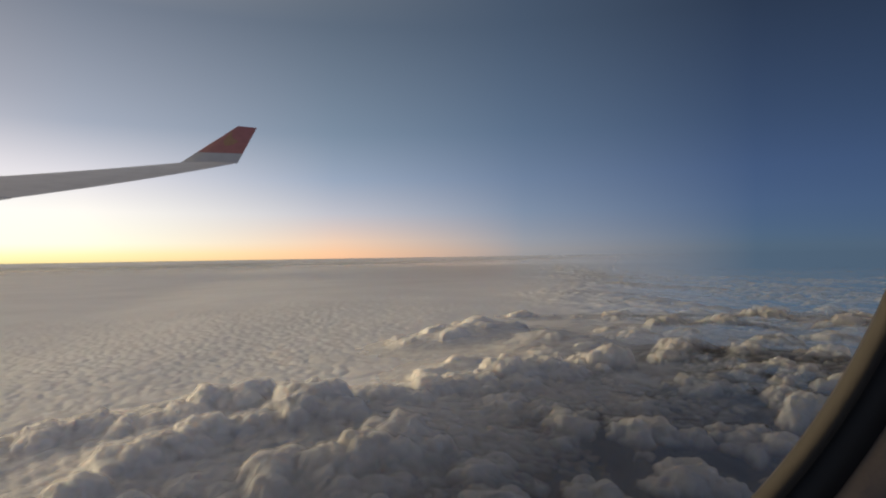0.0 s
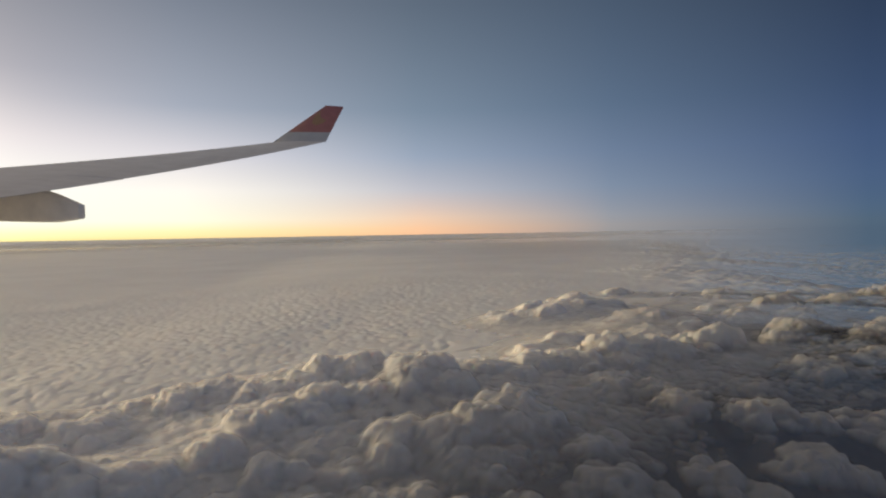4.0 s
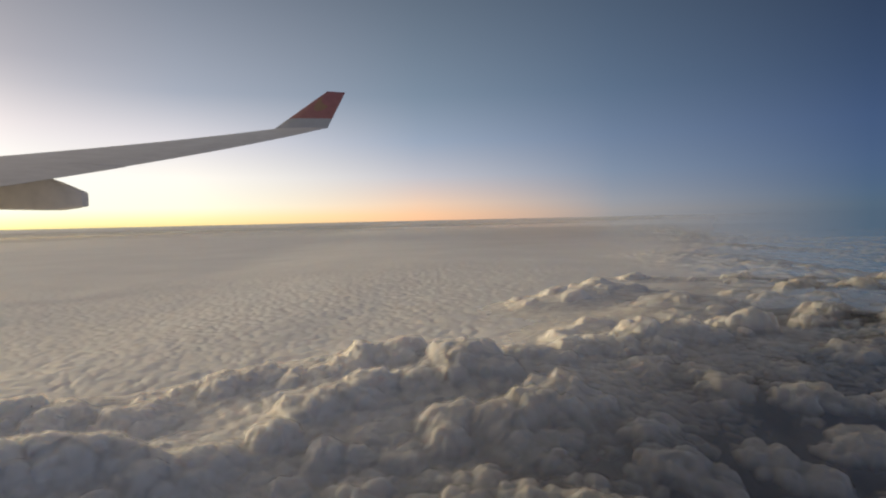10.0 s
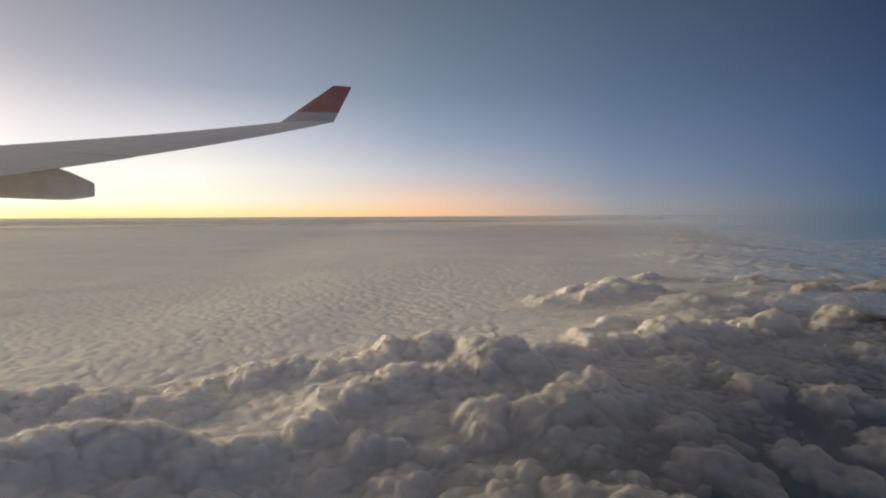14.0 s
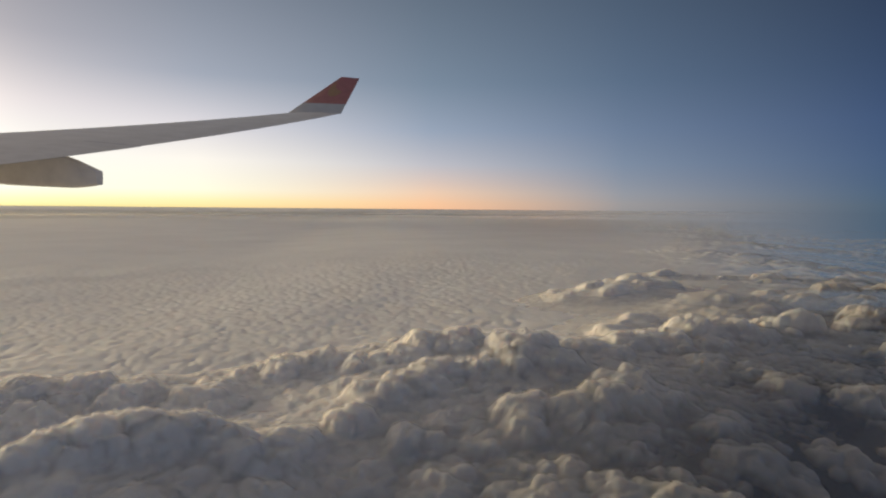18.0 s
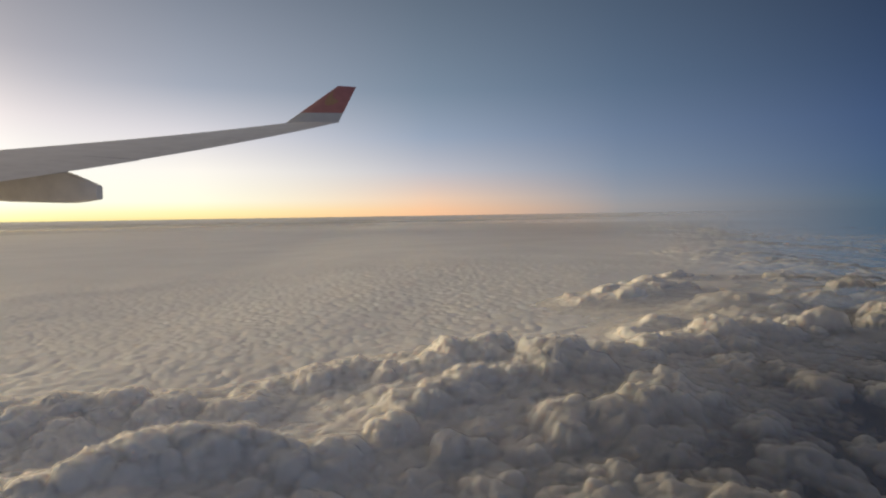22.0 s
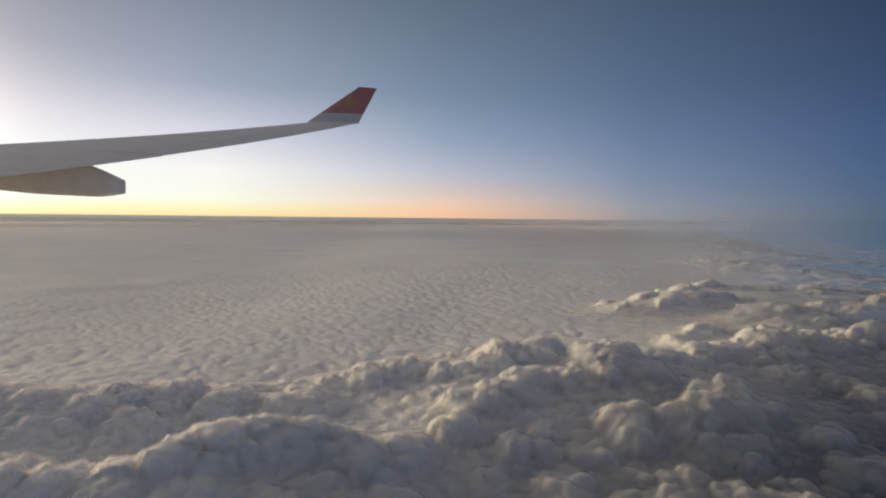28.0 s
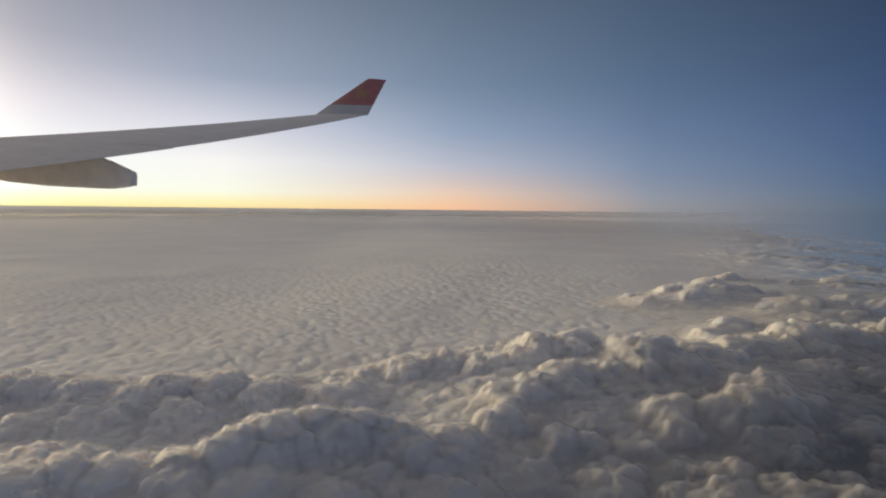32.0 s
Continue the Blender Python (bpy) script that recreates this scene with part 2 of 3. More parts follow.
MIST_VAPOUR = material("mist_vapour", (0.92, 0.90, 0.87), rough=0.9)
thinned(MIST_VAPOUR, by_thickness, 0.3)
WISP = material("wisp_vapour", (0.92, 0.90, 0.87), rough=0.9)
thinned(WISP, lambda t: by_thickness(t, 70.0, 0.4, 0.7), 0.6)
thinned(CLOUD, by_body)
thinned(SHEET, by_distance(2.4, 12.0, body=True))
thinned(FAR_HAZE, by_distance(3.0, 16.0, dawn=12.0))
# dark blue of an added sheet that shows through the deck as shade
SHADE_SHEET = material("shade_sheet_blue", (0.010, 0.030, 0.075), rough=0.5, vary=0.3, scale=0.8)
thinned(SHADE_SHEET, by_distance(3.0, 12.0))
WING_GREY = material("wing_grey_paint", (0.74, 0.73, 0.74), rough=0.42, vary=0.10, scale=1.2, bump=0.002, bump_scale=9.0)
WING_PANEL = material("movable_panel_paint", (0.72, 0.71, 0.72), rough=0.45, vary=0.10, scale=2.0)
BARE_METAL = material("bare_slat_metal", (0.62, 0.63, 0.66), rough=0.35, metal=0.6, vary=0.08, scale=2.0)
FAIRING_GREY = material("fairing_paint", (0.88, 0.83, 0.77), rough=0.5, vary=0.12, scale=2.5)
RED = material("red_paint", (0.46, 0.16, 0.17), rough=0.4, vary=0.1, scale=3.0)
GOLD = material("gold_paint", (0.44, 0.24, 0.14), rough=0.4, vary=0.1, scale=6.0)
PALE = material("pale_grey_paint", (0.56, 0.57, 0.59), rough=0.4, vary=0.08, scale=2.0)
# bevel and lining colours are darkened to hold the cabin's shade
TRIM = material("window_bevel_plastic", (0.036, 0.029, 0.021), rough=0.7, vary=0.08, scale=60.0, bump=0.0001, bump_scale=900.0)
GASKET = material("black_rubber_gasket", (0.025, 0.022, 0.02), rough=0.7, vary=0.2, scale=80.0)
LINING = material("shaded_beige_lining", (0.17, 0.13, 0.10), rough=0.65, vary=0.1, scale=40.0, bump=0.0005, bump_scale=700.0)


# ---- mesh helpers ----
def mesh_from(name, verts, quads, mat, smooth=True):
    """A mesh from arrays of corners and quads."""
    me = bpy.data.meshes.new(name)
    verts, quads = np.asarray(verts, dtype=np.float32), np.asarray(quads, dtype=np.int32)
    me.vertices.add(len(verts))
    me.vertices.foreach_set("co", verts.ravel())
    me.loops.add(quads.size)
    me.loops.foreach_set("vertex_index", quads.ravel())
    me.polygons.add(len(quads))
    me.polygons.foreach_set("loop_start", np.arange(0, quads.size, 4, dtype=np.int32))
    me.polygons.foreach_set("use_smooth", np.full(len(quads), smooth))
    me.update(calc_edges=True)
    me.materials.append(mat)
    return me


def grid_quads(rows, cols):
    i = np.arange(rows * cols).reshape(rows, cols)
    return np.stack([i[:-1, :-1], i[:-1, 1:], i[1:, 1:], i[1:, :-1]], -1).reshape(-1, 4)


def hashed(*cells, seed=0):
    """A random number from 0 to 1 for each whole-numbered cell."""
    h = np.full(cells[0].shape, 374761393 + seed * 668265263, dtype=np.uint64)
    for k, c in enumerate(cells):
        h ^= (c.astype(np.int64).astype(np.uint64) * np.uint64((2654435761, 2246822519, 3266489917)[k]))
        h = (h ^ (h >> np.uint64(15))) * np.uint64(2246822519)
        h &= np.uint64(0xFFFFFFFF)
    h ^= h >> np.uint64(13)
    h = (h * np.uint64(3266489917)) & np.uint64(0xFFFFFFFF)
    return (h ^ (h >> np.uint64(16))).astype(np.float64) / 4294967295.0


def soft_noise(x, y, seed=0):
    """Smooth value noise, about -1 to 1."""
    xi, yi = np.floor(x), np.floor(y)
    u, v = x - xi, y - yi
    u, v = u * u * u * (u * (u * 6 - 15) + 10), v * v * v * (v * (v * 6 - 15) + 10)
    a, b = hashed(xi, yi, seed=seed), hashed(xi + 1, yi, seed=seed)
    c, d = hashed(xi, yi + 1, seed=seed), hashed(xi + 1, yi + 1, seed=seed)
    return 2 * ((a * (1 - u) + b * u) * (1 - v) + (c * (1 - u) + d * u) * v) - 1


def fractal(x, y, octaves, seed=0):
    return sum(soft_noise(x * 2 ** k + 7.3 * k, y * 2 ** k - 3.1 * k, seed + k) * 0.5 ** k for k in range(octaves))


def puffs(points, seed, least=0.55):
    """Height of a crowd of round puffs in a jittered lattice of cells 1 wide, 0 to about 1, melted where they meet."""
    base = [np.floor(p) for p in points]
    total = np.zeros(points[0].shape)
    for off in np.ndindex(*([3] * len(points))):
        cell = [b + o - 1 for b, o in zip(base, off)]
        gap = sum((p - c - 0.15 - 0.7 * hashed(*cell, seed=seed + 11 * i)) ** 2 for i, (p, c) in enumerate(zip(points, cell)))
        r = least + 0.45 * hashed(*cell, seed=seed + 77)
        total += (np.maximum(0.0, 1 - gap / (r * r)) ** 0.8 * r) ** 3.5
    return total ** (1 / 3.5)


def ease(v, low, high):
    w = np.clip((v - low) / (high - low), 0, 1)
    return w * w * (3 - 2 * w)


# ---- the cloud sea ----
def sea_height(x, y):
    """The top of the cloud sheet: a rippled plain, rising to a lumpy field on the side away from the sun."""
    far = np.hypot(x + 0.2, y)
    lift = ease(x + 0.25 * (y - 1.2), -1.5, 0.15) * (1 - 0.75 * ease(x - 0.2 * y, -0.1, 1.1)) * ease(y, 0.62, 1.15)
    z = 0.020 - 0.02 * (1 - ease(y, 0.5, 0.95)) * ease(x, -1.2, -0.6) + 0.07 * lift * (1 - 0.6 * ease(far, 3, 12))
    wx, wy = x + 0.014 * fractal(x * 7, y * 7, 3, 5), y + 0.014 * fractal(x * 7, y * 7, 3, 9)
    plain = 1 - ease(far, 2.4, 4.2)
    calm = ease(y + 0.1 * x, 0.6, 0.9) * (1 - 0.6 * ease(x + 0.2 * y, -0.1, 0.3))
    z = z + plain * (0.3 + 0.7 * calm) * (0.0034 * puffs(((wx + 0.4 * wy) / 0.024, wy / 0.024), 21) + 0.0016 * puffs((wx / 0.012, wy / 0.014), 22))
    z = z + 0.004 * fractal(x * 2.2, y * 2.2, 3, 31) * (1 - ease(far, 4, 8))
    lumpy = ease(x - 0.14 * y + 0.15 * fractal(x * 2, y * 2, 2, 48), -0.35, 0.6) * ease(far, 1.7, 2.6) * (1 - ease(far, 12, 22)) * ease(y / np.maximum(far, 0.01), 0.3, 0.65)
    tufts = 0.35 + 0.65 * ease(fractal(x * 2.3, y * 1.6, 3, 44), -0.5, 0.6)
    z = z + lumpy * tufts * (0.012 * puffs((wx / 0.085, wy / 0.10), 41, 0.5) + 0.018 * puffs((wx / 0.05, wy / 0.06), 42, 0.5) + 0.008 * puffs((wx / 0.026, wy / 0.03), 43))
    z = z + ease(far, 4, 9) * 0.006 * fractal(x * 0.5, y * 0.9, 4, 51) + ease(far, 20, 60) * 0.05 * fractal(x * 0.06, y * 0.1, 3, 61)
    return z


def blurred(v, n):
    """A running mean over 2n+1 cells both ways, twice."""
    for _ in range(2):
        for _ in range(2):
            c = np.cumsum(np.pad(v, ((n + 1, n), (0, 0)), mode="edge"), axis=0)
            v = ((c[2 * n + 1:] - c[:-2 * n - 1]) / (2 * n + 1)).T
    return v


def shade_thinning(x, y):
    """How far the deck thins to separate heads, letting an added dark sheet show as shade: none sunward, wholly on the
    side away from the sun.
    """
    edge = x - 0.8 * (np.minimum(y, 1.2) - 0.75) - 0.3 * np.maximum(y - 1.2, 0) + 0.05 * fractal(x * 6, y * 6, 3, 91)
    return ease(edge, -0.55, 0.06)


def thickness_of(me, values):
    me.attributes.new("thickness", "FLOAT", "POINT").data.foreach_set("value", np.asarray(values, dtype=np.float32).ravel())


bearings = np.radians(np.concatenate([np.arange(-180, -62, 1.5), np.arange(-62, 42, 0.14), np.arange(42, 180.1, 1.5)]))
radii = np.concatenate([[0.001, 0.1, 0.2, 0.28], np.geomspace(0.33, 3.0, 400), np.geomspace(3.02, 12, 170), np.geomspace(12.3, 70, 60)])
rr, aa = np.meshgrid(radii, bearings, indexing="ij")
sx, sy = -0.2 + rr * np.sin(aa), rr * np.cos(aa)
sz = sea_height(sx, sy)
sea = new("cloud_sea", mesh_from("cloud_sea", np.stack([sx, sy, sz], -1).reshape(-1, 3), grid_quads(*sx.shape)[:, ::-1], SHEET))
swept = sz - blurred(sz, 5)
thickness_of(sea.data, 1 - 0.92 * shade_thinning(sx, sy) * (1 - 0.42 * ease(swept, -0.002, 0.003) * ease(sy, 1.0, 1.6)))
tagged(sea, "rippled grey-beige sheet of stratocumulus reaching the horizon", "cloud", kind="structure")


# added dark sheet under the deck; thinned cloud lets it darken the right
deep_r, deep_a = np.meshgrid(np.concatenate([[0.01], np.geomspace(0.5, 60, 60)]), np.radians(np.arange(-180, 180.1, 4)), indexing="ij")
water = new("water", mesh_from("water", np.stack([deep_r * np.sin(deep_a), deep_r * np.cos(deep_a), np.full(deep_r.shape, -0.55)], -1).reshape(-1, 3), grid_quads(*deep_r.shape)[:, ::-1], SHADE_SHEET))
tagged(water, "added dark blue-grey sheet far below, standing in for shade between clouds", "water", kind="structure")

# a solid sheet stands in for the haze under the horizon
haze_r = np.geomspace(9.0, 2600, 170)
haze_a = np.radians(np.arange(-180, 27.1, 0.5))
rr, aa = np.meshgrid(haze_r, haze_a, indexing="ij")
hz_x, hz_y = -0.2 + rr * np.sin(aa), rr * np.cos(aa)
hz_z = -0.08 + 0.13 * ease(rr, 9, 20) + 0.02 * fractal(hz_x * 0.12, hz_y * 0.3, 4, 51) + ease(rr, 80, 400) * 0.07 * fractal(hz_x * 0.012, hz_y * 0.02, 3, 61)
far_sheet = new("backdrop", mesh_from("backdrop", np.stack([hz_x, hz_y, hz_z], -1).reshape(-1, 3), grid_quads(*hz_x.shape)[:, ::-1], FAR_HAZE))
tagged(far_sheet, "thin sheet tinted to stand in for blue-grey haze along the far horizon", "haze layer", kind="structure")


def swell(heads, gx, gy):
    """The broad rise of vapour that a crowd of heads stands on; it sinks away where the crowd ends."""
    total, weight = np.zeros(gx.shape), np.full(gx.shape, 1e-6)
    for x, y, z, r in heads:
        spread = 0.055 + 0.55 * r
        i0, i1 = np.searchsorted(gy[:, 0], (y - 3.2 * spread, y + 3.2 * spread))
        j0, j1 = np.searchsorted(gx[0], (x - 3.2 * spread, x + 3.2 * spread))
        w = np.exp(-((gx[i0:i1, j0:j1] - x) ** 2 + (gy[i0:i1, j0:j1] - y) ** 2) / (2 * spread * spread))
        total[i0:i1, j0:j1] += w * (z - 0.24 * r - 0.003)
        weight[i0:i1, j0:j1] += w
    firm = ease(weight, 0.02, 1.9)
    return total / weight * firm + (sea_height(gx, gy) - 0.012) * (1 - firm)


def billows(rng, x, y, z, r, width, brood, rank=0):
    """A round head and the ever smaller ones that bud from its upper side: x, y, centre height, radius, breadth, rank."""
    wide = math.sqrt(width / 2)
    yield x, y, z - FLAT * r, r, wide, rank
    for _ in range(brood if rank < 2 else 0):
        a, lean = rng.uniform(0, 2 * math.pi), math.acos(rng.uniform(0.12, 0.98))
        q = rng.uniform(0.20, 0.46)
        reach = r * (1.0 - 0.35 * q)
        bx, by = x + reach * wide * math.sin(lean) * math.cos(a), y + reach * wide * math.sin(lean) * math.sin(a)
        yield from billows(rng, bx, by, z - FLAT * (r - reach * math.cos(lean) - r * q), r * q, 1 + 0.5 * (width - 1), max(brood - 4, 4), rank + 1)


def mist(gx, gy, gz, step, haze=1.0):
    """Thin vapour lying in the hollows between the heads: as deep as it stands over the cloud below."""
    for reach, lift in MIST:
        n = max(2, int(reach * haze / step))
        level = blurred(gz, n) + lift + 0.006 * (haze - 1)
        skip = max(1, int(0.0045 / step))
        part_of = (slice(None, None, skip), slice(None, None, skip))
        x, y, z, depth = gx[part_of], gy[part_of], level[part_of], blurred(np.maximum(level - gz, 0), 1)[part_of]
        rim = np.minimum(np.minimum(x - x.min(), x.max() - x), np.minimum(y - y.min(), y.max() - y))
        thick = (1 - np.exp(-depth / 0.011)) * ease(rim, 0.0, 0.08)
        me = mesh_from("mist", np.stack([x, y, z], -1).reshape(-1, 3), grid_quads(*x.shape), MIST_VAPOUR)
        thickness_of(me, thick * (1 - 0.85 * shade_thinning(x, y)))
        tagged(new("mist", me), "thin grey mist lying in the hollows between cloud heads", "mist", kind="stuff")


FLAT = 0.66
MIST = ((0.026, -0.002),)
WISPS = ((0.0022, 0.4),)


def cloud_field(banks, strewn_heads, step, seed=1, rough=1.0, brood=20, haze=1.0):
    """Cumulus banks grown together: round heads (x, y, top, radius), each budding smaller ones and
    covered in fine puffs; every bank is a thing whose heads are parts, cut along the hollows."""
    rng = random.Random(seed)
    banks = [([(x, y, z, 0.82 * r) for x, y, z, r in bank], label, width) for bank, label, width in banks]
    heads = [h for bank, label, width in banks for h in bank] + strewn_heads
    crowd = []
    flock = [((x + 1.5 * r * math.sin(a), y + 1.2 * r * math.cos(a), z - drop * r, size * r), width) for bank, label, width in banks if width > 1.5 for x, y, z, r in bank
             for a, drop, size in [(rng.uniform(0, 6.28), rng.uniform(0.2, 0.5), rng.uniform(0.4, 0.7)) for _ in range(4)]]
    for h, width, many in [(h, width, brood) for bank, label, width in banks for h in bank] + [(h, width, 12) for h, width in flock] + [(h, 3.0, 12) for h in strewn_heads]:
        crowd += billows(rng, *h, width, many)
    hx, hy, hz, hr = (np.array(c) for c in zip(*heads))
    xs, ys = np.arange((hx - 3 * hr).min() - 0.05, (hx + 3 * hr).max() + 0.05, step), np.arange((hy - 3 * hr).min() - 0.05, (hy + 3 * hr).max() + 0.05, step)
    gx, gy = np.meshgrid(xs, ys, indexing="xy")
    wx = gx + 0.006 * fractal(gx * 22, gy * 22, 3, seed)
    wy = gy + 0.006 * fractal(gx * 22, gy * 22, 3, seed + 3)
    gz = swell([h for bank, label, width in banks if width > 1.5 for h in bank] + strewn_heads, gx, gy)
    # the heads melt into one another, the buds on them stand out more sharply
    for level, k in ((0, 0.0045), (1, 0.0016), (2, 0.0009)):
        total = np.exp(np.clip(gz / k, -300, 300))
        for x, y, z, r, wide, rank in crowd:
            if rank != level:
                continue
            span = 1.15 * r * wide + 0.010
            i0, i1 = np.searchsorted(ys, (y - span, y + span))
            j0, j1 = np.searchsorted(xs, (x - span, x + span))
            px, py = wx[i0:i1, j0:j1], wy[i0:i1, j0:j1]
            d = ((px - x) ** 2 + (py - y) ** 2) / (r * r * wide * wide)
            dome = np.where(d < 0.7, np.sqrt(np.maximum(1 - d, 0.3)), 0.548 - 0.913 * (d - 0.7))
            total[i0:i1, j0:j1] += np.exp(np.clip((z + FLAT * r * dome) / k, -300, 300))
        gz = k * np.log(total)
    ny, nx = np.gradient(gz, step)
    size = np.sqrt(nx * nx + ny * ny + 1)
    normal = np.stack([-nx / size, -ny / size, 1 / size], -1)
    push = np.zeros(gx.shape)
    bend = fractal(gx * 45, gy * 45, 2, seed + 8)
    for cell, amp in PUFF_SIZES:
        if cell > 2.4 * step:
            push += rough * amp * cell * (puffs((gx / cell + 0.35 * bend, gy / cell - 0.3 * bend, gz / cell), seed + int(cell * 9000)) - 0.5)
    co = np.stack([gx, gy, gz], -1) + normal * push[..., None]
    face = np.cross(np.gradient(co, axis=1), np.gradient(co, axis=0))
    face /= np.linalg.norm(face, axis=-1, keepdims=True) + 1e-12
    mist(gx, gy, co[..., 2], step, haze)
    rise = co[..., 2] - blurred(co[..., 2], max(2, int(0.03 / step)))
    body = (1 - shade_thinning(gx, gy) * (0.97 - 0.29 * ease(rise, -0.008, 0.008))).ravel()
    for lift, dense in WISPS:
        some = (slice(None, None, 2), slice(None, None, 2))
        me = mesh_from("cloud_wisps", (co + face * lift)[some].reshape(-1, 3), grid_quads(*gx[some].shape), WISP)
        thickness_of(me, dense * body.reshape(gx.shape)[some])
        tagged(new("cloud_wisps", me), "torn thin wisps of vapour clinging to cloud heads", "cloud", kind="stuff")
    co, face = co.reshape(-1, 3), face.reshape(-1, 3)
    quads = grid_quads(*gx.shape)
    # each quad goes with the head that is nearest
    near = np.full(gx.shape, 1e9)
    owner = np.zeros(gx.shape, dtype=np.int32)
    own = [(n, h) for n, (bank, label, width) in enumerate(banks) for h in bank]
    for i, (n, (x, y, z, r)) in enumerate(own):
        d = np.sqrt((wx - x) ** 2 + (wy - y) ** 2) - 0.6 * r
        owner = np.where(d < near, i, owner)
        near = np.minimum(near, d)
    order = np.argsort(owner[:-1, :-1].ravel(), kind="stable")
    cuts = np.searchsorted(owner[:-1, :-1].ravel()[order], np.arange(len(own) + 1))
    things = {}
    for n, (bank, label, width) in enumerate(banks):
        if len(bank) > 1:
            things[n] = tagged(new("cumulus_cloud"), label, "cloud", "cumulus banks in the cloud sea")
            things[n].location = (sum(h[0] for h in bank) / len(bank), sum(h[1] for h in bank) / len(bank), 0.02)
    for i, (n, head) in enumerate(own):
        mine = quads[order[cuts[i]:cuts[i + 1]]]
        if not len(mine):
            continue
        used, index = np.unique(mine, return_inverse=True)
        base = things[n].location if n in things else Vector((0, 0, 0))
        name = "billow" if n in things else "cumulus_cloud"
        me = mesh_from(name, co[used] - np.array(base), index.reshape(-1, 4), CLOUD)
        me.normals_split_custom_set_from_vertices(face[used])
        thickness_of(me, body[used])
        ob = new(name, me)
        if n in things:
            ob.parent = things[n]
        else:
            tagged(ob, banks[n][1], "cloud", "cumulus banks in the cloud sea")


PUFF_SIZES = ((0.0125, 0.46), (0.0068, 0.38))

STRIP = [
    (-1.085, 0.779, 0.075, 0.047), (-1.035, 0.772, 0.075, 0.036), (-0.962, 0.765, 0.075, 0.043), (-0.882, 0.756, 0.075, 0.041),
    (-0.861, 0.796, 0.08, 0.041), (-0.805, 0.826, 0.08, 0.041), (-0.726, 0.814, 0.08, 0.035), (-0.634, 0.817, 0.08, 0.038),
    (-0.637, 0.871, 0.072, 0.045), (-0.902, 0.701, 0.06, 0.055), (-0.959, 0.679, 0.06, 0.048), (-0.801, 0.739, 0.065, 0.046),
    (-1.19, 0.79, 0.07, 0.06), (-1.06, 0.69, 0.055, 0.06),
]
MOUND = [
    (-0.639, 0.57, 0.108, 0.025), (-0.617, 0.594, 0.112, 0.028), (-0.585, 0.615, 0.114, 0.027), (-0.551, 0.617, 0.112, 0.029),
    (-0.509, 0.625, 0.10, 0.027), (-0.464, 0.646, 0.09, 0.025), (-0.489, 0.632, 0.09, 0.029),
]
FORE = [
    (-0.799, 0.484, 0.085, 0.029), (-0.775, 0.511, 0.088, 0.032), (-0.737, 0.525, 0.088, 0.029), (-0.68, 0.546, 0.092, 0.031),
    (-0.634, 0.55, 0.09, 0.025), (-0.675, 0.512, 0.085, 0.027), (-0.603, 0.529, 0.085, 0.026), (-0.54, 0.533, 0.08, 0.025),
    (-0.553, 0.59, 0.08, 0.035), (-0.503, 0.60, 0.08, 0.034), (-0.456, 0.571, 0.075, 0.026), (-0.517, 0.57, 0.078, 0.028),
    (-0.85, 0.56, 0.07, 0.045), (-0.86, 0.48, 0.075, 0.035),
]
DOME = [(-0.420, 0.715, 0.094, 0.028)]
PUFF = [(-0.356, 0.685, 0.087, 0.024), (-0.328, 0.69, 0.081, 0.016)]
CENTRE = [
    (-0.568, 0.926, 0.09, 0.05), (-0.516, 0.94, 0.10, 0.041), (-0.451, 0.914, 0.10, 0.039), (-0.407, 0.925, 0.11, 0.039),
    (-0.378, 0.97, 0.125, 0.036), (-0.335, 0.982, 0.13, 0.036), (-0.24, 0.927, 0.138, 0.056), (-0.164, 0.991, 0.12, 0.04),
    (-0.088, 1.054, 0.115, 0.043), (-0.345, 0.848, 0.115, 0.031), (-0.364, 0.811, 0.11, 0.027), (-0.392, 0.789, 0.105, 0.03),
    (-0.292, 0.868, 0.115, 0.032), (-0.208, 0.869, 0.105, 0.049), (-0.45, 0.85, 0.085, 0.045), (-0.50, 0.80, 0.065, 0.05),
]
RIDGE = [
    (-0.234, 0.736, 0.11, 0.03), (-0.188, 0.731, 0.11, 0.029), (-0.153, 0.754, 0.122, 0.03), (-0.119, 0.813, 0.125, 0.026),
    (-0.10, 0.79, 0.11, 0.035), (-0.14, 0.72, 0.095, 0.04),
]
FAR = [
    (0.217, 1.423, 0.116, 0.056), (0.149, 1.37, 0.111, 0.053), (0.051, 1.718, 0.130, 0.09), (-0.039, 1.637, 0.126, 0.08),
    (0.162, 1.51, 0.131, 0.065), (-0.13, 1.60, 0.101, 0.07), (0.26, 1.56, 0.111, 0.06),
]
HEAD = [(0.223, 1.221, 0.138, 0.024)]
RIGHT = [
    (-0.034, 1.084, 0.114, 0.054), (0.039, 1.147, 0.125, 0.058), (0.105, 1.168, 0.120, 0.060), (0.004, 0.982, 0.101, 0.049),
    (0.057, 0.962, 0.096, 0.040), (0.083, 0.914, 0.096, 0.047), (0.154, 0.895, 0.091, 0.055), (0.314, 1.091, 0.104, 0.060),
    (0.182, 1.224, 0.114, 0.053), (0.203, 1.022, 0.088, 0.053),
]
